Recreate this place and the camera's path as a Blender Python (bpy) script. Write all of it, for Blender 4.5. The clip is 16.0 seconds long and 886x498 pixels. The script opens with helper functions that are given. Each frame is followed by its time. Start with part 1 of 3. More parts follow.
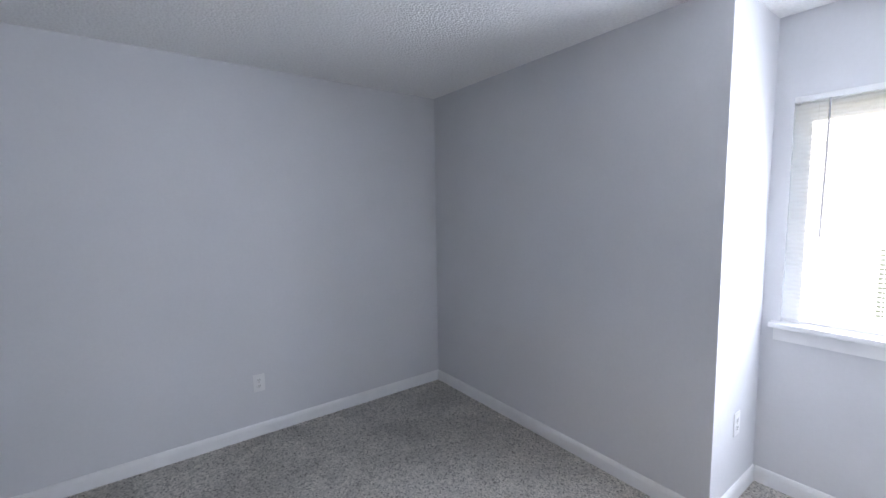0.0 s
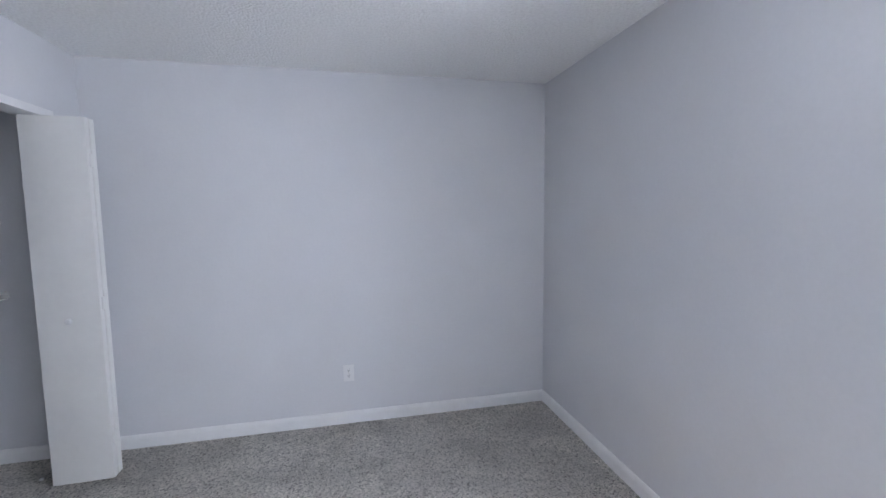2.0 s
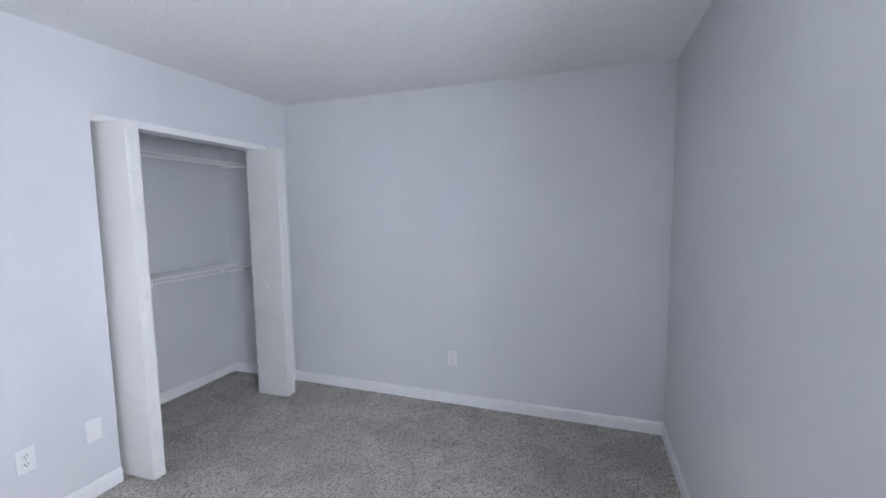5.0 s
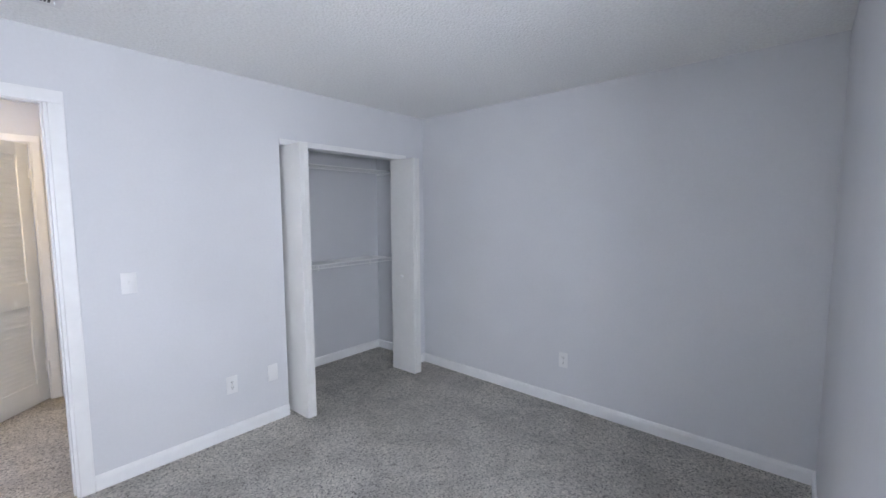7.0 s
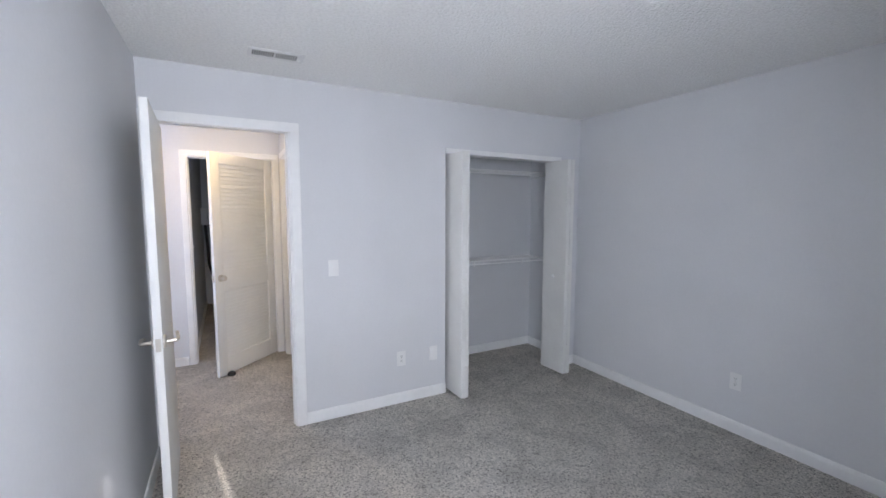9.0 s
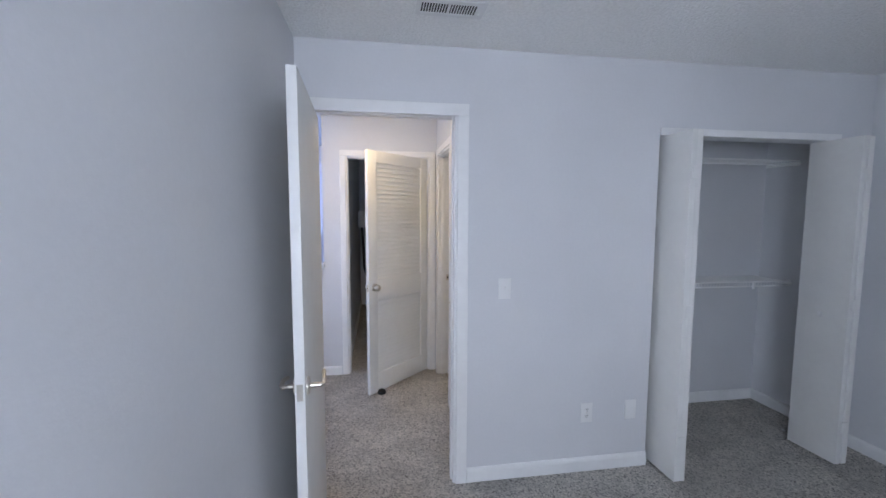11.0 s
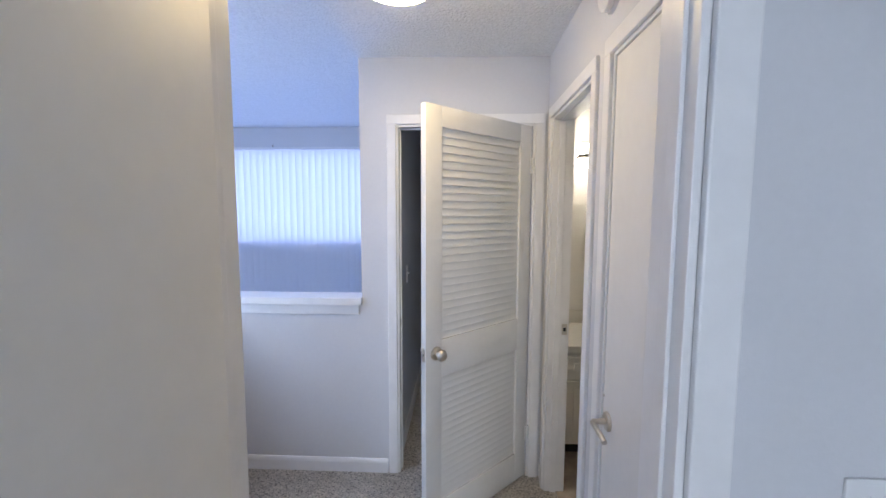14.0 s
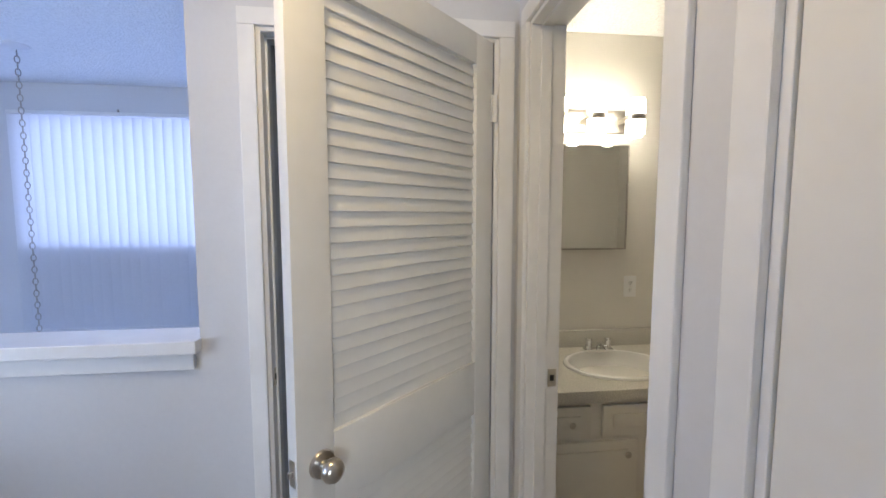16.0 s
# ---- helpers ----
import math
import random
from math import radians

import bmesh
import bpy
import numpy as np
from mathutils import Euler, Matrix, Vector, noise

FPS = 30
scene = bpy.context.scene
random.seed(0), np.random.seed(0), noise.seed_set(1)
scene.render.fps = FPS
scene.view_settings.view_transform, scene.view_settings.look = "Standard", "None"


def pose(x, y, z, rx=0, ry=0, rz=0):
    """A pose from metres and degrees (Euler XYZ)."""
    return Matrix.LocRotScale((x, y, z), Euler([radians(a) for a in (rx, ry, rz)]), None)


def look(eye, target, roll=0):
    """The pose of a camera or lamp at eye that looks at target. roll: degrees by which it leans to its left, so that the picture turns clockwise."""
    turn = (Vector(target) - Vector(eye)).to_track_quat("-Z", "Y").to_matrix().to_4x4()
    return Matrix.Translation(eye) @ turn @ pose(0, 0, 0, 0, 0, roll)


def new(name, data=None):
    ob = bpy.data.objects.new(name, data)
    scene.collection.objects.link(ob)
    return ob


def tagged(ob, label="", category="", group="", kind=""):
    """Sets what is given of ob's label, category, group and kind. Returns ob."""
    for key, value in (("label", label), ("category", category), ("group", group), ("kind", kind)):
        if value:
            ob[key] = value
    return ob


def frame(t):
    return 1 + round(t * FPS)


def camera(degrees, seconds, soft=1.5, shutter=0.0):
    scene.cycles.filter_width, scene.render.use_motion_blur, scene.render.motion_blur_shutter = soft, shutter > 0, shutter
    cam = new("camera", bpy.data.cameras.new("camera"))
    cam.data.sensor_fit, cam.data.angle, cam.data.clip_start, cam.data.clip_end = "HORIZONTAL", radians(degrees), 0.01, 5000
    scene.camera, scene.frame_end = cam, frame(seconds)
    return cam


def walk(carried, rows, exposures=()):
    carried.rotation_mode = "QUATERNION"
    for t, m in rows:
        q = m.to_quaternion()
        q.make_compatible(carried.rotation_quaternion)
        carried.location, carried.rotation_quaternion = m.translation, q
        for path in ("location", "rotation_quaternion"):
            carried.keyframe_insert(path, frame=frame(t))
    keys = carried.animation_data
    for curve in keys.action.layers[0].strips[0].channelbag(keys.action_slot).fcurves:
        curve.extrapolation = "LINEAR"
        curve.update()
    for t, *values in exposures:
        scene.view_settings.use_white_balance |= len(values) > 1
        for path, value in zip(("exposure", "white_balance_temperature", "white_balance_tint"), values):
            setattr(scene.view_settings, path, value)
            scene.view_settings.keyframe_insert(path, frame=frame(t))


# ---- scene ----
# Camera and its walk: seconds, x, y, z, yaw, pitch, roll
cam = camera(94.30, 16.0)
ROWS = [
    (0.0, 0.938, 1.265, 1.524, -36.47, -5.59, 0.86),
    (0.5, 1.109, 1.282, 1.521, -30.10, -5.56, 0.83),
    (1.0, 1.261, 1.267, 1.523, -23.97, -5.48, 0.77),
    (1.5, 1.424, 1.228, 1.507, -17.80, -5.25, 0.77),
    (2.0, 1.577, 1.255, 1.493, -12.40, -4.97, 0.74),
    (2.5, 1.729, 1.262, 1.487, -7.05, -4.78, 0.67),
    (3.0, 1.889, 1.250, 1.484, -1.84, -4.79, 0.67),
    (3.5, 2.056, 1.249, 1.488, 3.53, -4.89, 0.64),
    (4.0, 2.223, 1.233, 1.509, 8.82, -5.08, 0.67),
    (4.5, 2.383, 1.203, 1.522, 14.10, -5.25, 0.73),
    (7.0, 2.876, 1.177, 1.535, 41.03, -5.11, 0.24),
    (7.5, 2.988, 1.155, 1.542, 46.35, -4.96, 0.14),
    (8.0, 3.055, 1.128, 1.543, 51.71, -5.03, 0.07),
    (8.5, 3.078, 1.094, 1.551, 57.02, -5.16, -0.00),
    (9.0, 3.019, 1.060, 1.555, 62.12, -5.24, -0.06),
    (9.5, 2.869, 1.030, 1.557, 67.04, -5.23, -0.09),
    (10.0, 2.695, 1.011, 1.557, 71.79, -5.07, -0.13),
    (12.5, 1.394, 1.115, 1.587, 91.43, -4.94, -0.05),
    (13.0, 1.131, 1.120, 1.588, 92.77, -4.96, -0.01),
    (13.5, 0.897, 1.121, 1.612, 92.92, -5.16, -0.07),
    (14.0, 0.628, 1.115, 1.609, 92.47, -5.34, -0.18),
    (14.5, 0.383, 1.092, 1.604, 91.60, -5.33, -0.33),
    (15.0, 0.140, 1.093, 1.588, 90.48, -5.17, -0.37),
    (15.5, -0.095, 1.125, 1.555, 87.59, -5.04, -0.19),
    (16.0, -0.339, 1.169, 1.500, 83.07, -4.75, 0.00),
]
EXPOSURES = [(0.0, 1.18, 6350, 15), (1.5, 1.59, 6350, 16), (4.5, 1.56, 6350, 16), (8.0, 1.30, 6500, 14), (9.0, 1.18, 6550, 14), (10.0, 0.93, 6450, 14), (12.5, 0.76, 5700, 14), (13.5, 0.76, 5850, 13), (14.5, 0.79, 6100, 10), (16.0, 0.70, 6300, 9)]
walk(cam, [(t, pose(x, y, z, 90 + pitch, roll, yaw)) for t, x, y, z, yaw, pitch, roll in ROWS], EXPOSURES)

# ---------------------------------------------------------------- light
SUN_WAY = Vector((-0.984, -0.177, -0.54)).normalized()
world = bpy.data.worlds.new("sky")
scene.world = world
world.use_nodes = True
wn = world.node_tree
sky = wn.nodes.new("ShaderNodeTexSky")
sky.sky_type = "NISHITA"
sky.sun_disc = False
sky.sun_elevation = radians(29)
sky.sun_rotation = radians(80)
wn.links.new(sky.outputs[0], wn.nodes["Background"].inputs[0])
wn.nodes["Background"].inputs[1].default_value = 0.1

sun = new("sun", bpy.data.lights.new("sun", "SUN"))
sun.data.energy, sun.data.angle, sun.data.color = 4.5, radians(0.5), (1, 0.95, 0.87)
sun.matrix_world = look((8, 3, 6), Vector((8, 3, 6)) + SUN_WAY)


def area_lamp(name, eye, target, sx, sy, power, color):
    lamp = new(name, bpy.data.lights.new(name, "AREA"))
    lamp.data.shape, lamp.data.size, lamp.data.size_y = "RECTANGLE", sx, sy
    lamp.data.energy, lamp.data.color = power, color
    lamp.matrix_world = look(eye, target)
    return lamp


DAY = (0.76, 0.855, 1.0)
# sky light in the bedroom window's opening, on the room side of the blind
area_lamp("window_daylight", (3.555, 1.11, 1.47), (0, 1.4, 0.75), 0.74, 1.05, 25, DAY)
# sky light outside the living room's high window
area_lamp("living_window_daylight", (-4.17, -0.74, 1.76), (0, -0.74, 1.76), 1.96, 1.0, 10.5, (0.44, 0.54, 1.0))
# added fill low in the living room; no opening stands behind it
area_lamp("living_low_fill", (-3.9, -1.2, -0.75), (0, -1.3, 0.6), 1.8, 1.6, 36, (0.20, 0.38, 1.0))
# added fill in an unseen, made-up stairwell opening, to brighten the half wall
area_lamp("stair_fill", (-0.06, -1.32, 1.42), (-3, -1.0, 1.0), 1.1, 1.3, 21, (0.55, 0.70, 1.0))
DOME_EMIT, TUBE_EMIT, WARM = 26.0, 9.5, (1.0, 0.72, 0.35)


# ---------------------------------------------------------------- materials
def material(name, color, rough=0.6, metal=0.0, grain=0.0, grain_scale=40.0, bump=0.0, bump_scale=200.0, wear=0.0, wear_scale=2.5, spec=0.5, trans=0.0):
    m = bpy.data.materials.new(name)
    m.use_nodes = True
    nt = m.node_tree
    p = nt.nodes["Principled BSDF"]
    p.inputs["Roughness"].default_value = rough
    p.inputs["Metallic"].default_value = metal
    p.inputs["Specular IOR Level"].default_value = spec
    p.inputs["Base Color"].default_value = (*color, 1)
    co = nt.nodes.new("ShaderNodeTexCoord")
    geo = nt.nodes.new("ShaderNodeNewGeometry")
    out = None
    if grain or wear:
        a = nt.nodes.new("ShaderNodeTexNoise")
        a.inputs["Scale"].default_value, a.inputs["Detail"].default_value = grain_scale, 4
        b = nt.nodes.new("ShaderNodeTexNoise")
        b.inputs["Scale"].default_value, b.inputs["Detail"].default_value = wear_scale, 5
        nt.links.new(geo.outputs["Position"], a.inputs["Vector"])
        nt.links.new(geo.outputs["Position"], b.inputs["Vector"])
        ma = nt.nodes.new("ShaderNodeMapRange")
        ma.inputs["From Min"].default_value, ma.inputs["From Max"].default_value = 0.3, 0.7
        ma.inputs["To Min"].default_value, ma.inputs["To Max"].default_value = 1 - grain, 1 + grain
        nt.links.new(a.outputs[0], ma.inputs["Value"])
        mb = nt.nodes.new("ShaderNodeMapRange")
        mb.inputs["From Min"].default_value, mb.inputs["From Max"].default_value = 0.3, 0.7
        mb.inputs["To Min"].default_value, mb.inputs["To Max"].default_value = 1 - wear, 1 + wear
        nt.links.new(b.outputs[0], mb.inputs["Value"])
        mul = nt.nodes.new("ShaderNodeMath")
        mul.operation = "MULTIPLY"
        nt.links.new(ma.outputs[0], mul.inputs[0])
        nt.links.new(mb.outputs[0], mul.inputs[1])
        mix = nt.nodes.new("ShaderNodeVectorMath")
        mix.operation = "SCALE"
        mix.inputs[0].default_value = color
        nt.links.new(mul.outputs[0], mix.inputs["Scale"])
        nt.links.new(mix.outputs[0], p.inputs["Base Color"])
    if bump:
        n = nt.nodes.new("ShaderNodeTexNoise")
        n.inputs["Scale"].default_value, n.inputs["Detail"].default_value = bump_scale, 3
        nt.links.new(geo.outputs["Position"], n.inputs["Vector"])
        bp = nt.nodes.new("ShaderNodeBump")
        bp.inputs["Strength"].default_value, bp.inputs["Distance"].default_value = bump, 0.004
        nt.links.new(n.outputs[0], bp.inputs["Height"])
        nt.links.new(bp.outputs[0], p.inputs["Normal"])
    if trans:
        tr = nt.nodes.new("ShaderNodeBsdfTranslucent")
        tr.inputs[0].default_value = (*color, 1)
        mx = nt.nodes.new("ShaderNodeMixShader")
        mx.inputs[0].default_value = trans
        nt.links.new(p.outputs[0], mx.inputs[1])
        nt.links.new(tr.outputs[0], mx.inputs[2])
        nt.links.new(mx.outputs[0], nt.nodes["Material Output"].inputs[0])
    return m


def glow(name, color, strength):
    m = material(name, (0.9, 0.9, 0.9), 0.3)
    p = m.node_tree.nodes["Principled BSDF"]
    p.inputs["Emission Color"].default_value = (*color, 1)
    p.inputs["Emission Strength"].default_value = strength
    return m


def carpet_material():
    """Cut-pile carpet: mottled grey tufts with dark gaps and broad vacuum marks."""
    m = bpy.data.materials.new("grey_carpet")
    m.use_nodes = True
    nt = m.node_tree
    p = nt.nodes["Principled BSDF"]
    p.inputs["Roughness"].default_value = 0.95
    p.inputs["Specular IOR Level"].default_value = 0.1
    p.inputs["Sheen Weight"].default_value = 0.15
    geo = nt.nodes.new("ShaderNodeNewGeometry")
    tuft = nt.nodes.new("ShaderNodeTexVoronoi")
    tuft.inputs["Scale"].default_value = 130
    fleck = nt.nodes.new("ShaderNodeTexVoronoi")
    fleck.inputs["Scale"].default_value = 260
    broad = nt.nodes.new("ShaderNodeTexNoise")
    broad.inputs["Scale"].default_value, broad.inputs["Detail"].default_value = 3.2, 5
    broad.inputs["Distortion"].default_value = 0.8
    for n in (tuft, fleck, broad):
        nt.links.new(geo.outputs["Position"], n.inputs["Vector"])
    ramp = nt.nodes.new("ShaderNodeValToRGB")
    ramp.color_ramp.elements[0].position, ramp.color_ramp.elements[0].color = 0.03, (0.15, 0.136, 0.115, 1)
    ramp.color_ramp.elements[1].position, ramp.color_ramp.elements[1].color = 0.95, (0.82, 0.775, 0.71, 1)
    mid = ramp.color_ramp.elements.new(0.36)
    mid.color = (0.53, 0.496, 0.448, 1)
    nt.links.new(tuft.outputs["Color"], ramp.inputs[0])
    mb = nt.nodes.new("ShaderNodeMapRange")
    mb.inputs["From Min"].default_value, mb.inputs["From Max"].default_value = 0.35, 0.65
    mb.inputs["To Min"].default_value, mb.inputs["To Max"].default_value = 0.93, 1.24
    nt.links.new(broad.outputs[0], mb.inputs["Value"])
    sc = nt.nodes.new("ShaderNodeVectorMath")
    sc.operation = "SCALE"
    nt.links.new(ramp.outputs[0], sc.inputs[0])
    nt.links.new(mb.outputs[0], sc.inputs["Scale"])
    nt.links.new(sc.outputs[0], p.inputs["Base Color"])
    add = nt.nodes.new("ShaderNodeMath")
    nt.links.new(tuft.outputs["Distance"], add.inputs[0])
    nt.links.new(fleck.outputs["Distance"], add.inputs[1])
    bp = nt.nodes.new("ShaderNodeBump")
    bp.inputs["Strength"].default_value, bp.inputs["Distance"].default_value = 0.9, 0.012
    nt.links.new(add.outputs[0], bp.inputs["Height"])
    nt.links.new(bp.outputs[0], p.inputs["Normal"])
    return m


def ceiling_material():
    """White sprayed popcorn texture."""
    m = bpy.data.materials.new("popcorn_ceiling")
    m.use_nodes = True
    nt = m.node_tree
    p = nt.nodes["Principled BSDF"]
    p.inputs["Roughness"].default_value = 0.95
    p.inputs["Specular IOR Level"].default_value = 0.1
    geo = nt.nodes.new("ShaderNodeNewGeometry")
    a = nt.nodes.new("ShaderNodeTexNoise")
    a.inputs["Scale"].default_value, a.inputs["Detail"].default_value, a.inputs["Roughness"].default_value = 65, 3, 0.6
    v = nt.nodes.new("ShaderNodeTexVoronoi")
    v.inputs["Scale"].default_value = 80
    b = nt.nodes.new("ShaderNodeTexNoise")
    b.inputs["Scale"].default_value = 1.6
    for n in (a, b, v):
        nt.links.new(geo.outputs["Position"], n.inputs["Vector"])
    r = nt.nodes.new("ShaderNodeValToRGB")
    r.color_ramp.elements[0].position, r.color_ramp.elements[0].color = 0.3, (0.84, 0.84, 0.83, 1)
    r.color_ramp.elements[1].position, r.color_ramp.elements[1].color = 0.6, (0.93, 0.93, 0.92, 1)
    nt.links.new(a.outputs[0], r.inputs[0])
    nt.links.new(r.outputs[0], p.inputs["Base Color"])
    sub = nt.nodes.new("ShaderNodeMath")
    sub.operation = "SUBTRACT"
    nt.links.new(a.outputs[0], sub.inputs[0])
    nt.links.new(v.outputs["Distance"], sub.inputs[1])
    bp = nt.nodes.new("ShaderNodeBump")
    bp.inputs["Strength"].default_value, bp.inputs["Distance"].default_value = 0.6, 0.006
    nt.links.new(sub.outputs[0], bp.inputs["Height"])
    nt.links.new(bp.outputs[0], p.inputs["Normal"])
    return m


PAINT = material("grey_wall_paint", (0.68, 0.685, 0.70), 0.55, grain=0.012, grain_scale=60, bump=0.10, bump_scale=140, wear=0.025, wear_scale=1.7, spec=0.3)
TRIM = material("white_trim_paint", (0.83, 0.83, 0.825), 0.35, grain=0.015, grain_scale=25, bump=0.06, bump_scale=90, wear=0.03, wear_scale=6)
DOORW = material("white_door_paint", (0.78, 0.775, 0.75), 0.5, grain=0.012, grain_scale=30, bump=0.05, bump_scale=70, wear=0.025, wear_scale=4)
CARPET = carpet_material()
POPCORN = ceiling_material()
PLASTIC = material("white_plastic", (0.80, 0.80, 0.795), 0.3, wear=0.02)
# near-black that puts the shade of holes and recesses into the colour
RECESS_SHADE = material("painted_recess_shade", (0.02, 0.02, 0.02), 0.6)
NICKEL = material("brushed_nickel", (0.62, 0.58, 0.52), 0.28, 1.0, grain=0.06, grain_scale=200)
CHROME = material("chrome", (0.8, 0.8, 0.8), 0.08, 1.0)
STEEL = material("plate_steel", (0.45, 0.42, 0.38), 0.35, 1.0, wear=0.1, wear_scale=20)
WIRE = material("white_coated_wire", (0.88, 0.88, 0.87), 0.35)
BLIND = material("white_vinyl_slat", (0.93, 0.935, 0.94), 0.45, trans=0.8)
VANE = material("white_fabric_vane", (0.80, 0.81, 0.84), 0.7, trans=0.5, grain=0.03, grain_scale=60)
GLASS = material("mirror_silver", (0.82, 0.83, 0.82), 0.02, 1.0)
CERAMIC = material("white_porcelain", (0.86, 0.86, 0.84), 0.08, wear=0.01)
COUNTER = material("speckled_laminate", (0.66, 0.64, 0.58), 0.25, grain=0.16, grain_scale=180, wear=0.05)
CABINET = material("cream_cabinet_paint", (0.82, 0.80, 0.74), 0.35, wear=0.03, bump=0.04, bump_scale=60)
VINYL = material("brown_vinyl_floor", (0.36, 0.30, 0.24), 0.4, grain=0.2, grain_scale=12, wear=0.15)
RUBBER = material("black_rubber", (0.015, 0.015, 0.016), 0.6, wear=0.2, wear_scale=30)
METALG = material("galvanised_steel", (0.35, 0.36, 0.37), 0.4, 0.9, wear=0.2, wear_scale=8)
BLACKPIPE = material("black_insulation", (0.03, 0.03, 0.032), 0.8, wear=0.2, wear_scale=20)
CRUMB = material("plaster_crumb", (0.75, 0.74, 0.72), 0.9, grain=0.1)
DOME = glow("lit_opal_glass", WARM, DOME_EMIT)
TUBE = glow("lit_frosted_glass", (1.0, 0.88, 0.70), TUBE_EMIT)
END_GLOW = glow("lit_end_disc", (1.0, 0.86, 0.66), 18.0)


# ---------------------------------------------------------------- mesh helpers
def add_box(bm, x0, x1, y0, y1, z0, z1, bevel=0.0):
    vs = [bm.verts.new((x, y, z)) for x in (x0, x1) for y in (y0, y1) for z in (z0, z1)]
    fs = [bm.faces.new([vs[i] for i in q]) for q in ((0, 1, 3, 2), (4, 6, 7, 5), (0, 4, 5, 1), (2, 3, 7, 6), (0, 2, 6, 4), (1, 5, 7, 3))]
    if bevel:
        es = {e for f in fs for e in f.edges}
        bmesh.ops.bevel(bm, geom=list(es), offset=bevel, segments=2, affect="EDGES", profile=0.6)
    return bm


def boxes(*specs, bevel=0.0):
    bm = bmesh.new()
    for s in specs:
        add_box(bm, *s, bevel=bevel)
    return bm


def lathe(profile, steps=28, m=None):
    """A turned shape round z from (radius, height) pairs."""
    bm = bmesh.new()
    rings = []
    for r, z in profile:
        if r < 1e-6:
            rings.append([bm.verts.new((0, 0, z))])
        else:
            rings.append([bm.verts.new((r * math.cos(2 * math.pi * i / steps), r * math.sin(2 * math.pi * i / steps), z)) for i in range(steps)])
    for a, b in zip(rings, rings[1:]):
        for i in range(steps):
            j = (i + 1) % steps
            q = [a[i % len(a)], a[j % len(a)], b[j % len(b)], b[i % len(b)]]
            q = list(dict.fromkeys(q))
            if len(q) > 2:
                bm.faces.new(q)
    bmesh.ops.recalc_face_normals(bm, faces=bm.faces)
    if m:
        bm.transform(m)
    return bm


def tube(points, radius, steps=8):
    """A round bar along a line of points."""
    bm = bmesh.new()
    pts = [Vector(p) for p in points]
    rings = []
    for i, p in enumerate(pts):
        d = (pts[min(i + 1, len(pts) - 1)] - pts[max(i - 1, 0)]).normalized()
        u = d.orthogonal().normalized() if i == 0 else (rings[-1][1] - d * rings[-1][1].dot(d)).normalized()
        w = d.cross(u)
        rings.append(([bm.verts.new(p + radius * (u * math.cos(2 * math.pi * k / steps) + w * math.sin(2 * math.pi * k / steps))) for k in range(steps)], u))
    for (a, _), (b, _) in zip(rings, rings[1:]):
        for k in range(steps):
            bm.faces.new((a[k], a[(k + 1) % steps], b[(k + 1) % steps], b[k]))
    bm.faces.new(rings[0][0][::-1])
    bm.faces.new(rings[-1][0])
    return bm


def mesh_of(name, bm, mat, smooth=False):
    bmesh.ops.recalc_face_normals(bm, faces=bm.faces)
    me = bpy.data.meshes.new(name)
    bm.to_mesh(me)
    bm.free()
    me.materials.append(mat)
    if smooth:
        me.polygons.foreach_set("use_smooth", [True] * len(me.polygons))
        me.set_sharp_from_angle(angle=radians(38))
    return me


def structure(name, bm, mat, label="", category=""):
    return tagged(new(name, mesh_of(name, bm, mat)), label, category, kind="structure")


def part(name, bm, mat, parent, label="", smooth=True):
    ob = new(name, mesh_of(name, bm, mat, smooth))
    ob.parent = parent
    return tagged(ob, label)


def piece(name, me, parent, m=None):
    ob = new(name, me)
    ob.parent = parent
    if m:
        ob.matrix_basis = m
    return ob


def thing(name, label, category, m=None, group="", kind=""):
    ob = new(name)
    ob.empty_display_size = 0.05
    if m:
        ob.matrix_basis = m
    return tagged(ob, label, category, group, kind)


# ---------------------------------------------------------------- bedroom shell
XE, YN, YS, H = 3.014, 4.18, 0.63, 2.447
XW2, YR = 3.59, 1.99
HALL_N, HALL_W, HALL_S, HH = 1.605, -1.76, -0.485, 2.465
D0, D1, DH = 0.686, 1.468, 2.109
C0, C1, CH = 2.68, 3.935, 2.05

structure("floor", boxes((-0.9, 3.75, 0.5, 4.3, -0.12, 0), (-1.87, -0.9, -0.52, 1.70, -0.12, 0), (-4.95, -1.87, 0.60, 1.70, -0.12, 0), (-0.9, -0.0, -0.52, 0.5, -0.12, 0)), CARPET, "mottled grey cut-pile carpet with vacuum marks", "carpet")
structure("ceiling", boxes((-0.12, 3.75, 0.5, 4.3, H, H + 0.1), (-0.9, -0.12, 2.3, 4.3, H, H + 0.1)), POPCORN, "white popcorn-textured bedroom ceiling", "ceiling")
structure("wall_north", boxes((-0.9, 3.1, YN, YN + 0.12, 0, H)), PAINT, "plain light grey painted wall", "wall")
structure("wall_east", boxes((XE, XE + 0.12, YR, YN, 0, H), (XE + 0.12, XW2, YR, YR + 0.12, 0, H)), PAINT, "light grey painted wall with a corner into the window alcove", "wall")
W0, W1, WZ0, WZ1 = 0.74, 1.91, 0.915, 2.045
structure("wall_window", boxes((XW2, XW2 + 0.16, YS, W0, 0, H), (XW2, XW2 + 0.16, W1, YR + 0.12, 0, H), (XW2, XW2 + 0.16, W0, W1, 0, WZ0 - 0.03), (XW2, XW2 + 0.16, W0, W1, WZ1, H)), PAINT, "light grey painted alcove wall around the window", "wall")
structure("wall_south", boxes((-0.12, XW2 + 0.16, YS - 0.12, YS, 0, H)), PAINT, "plain light grey painted wall behind the door", "wall")
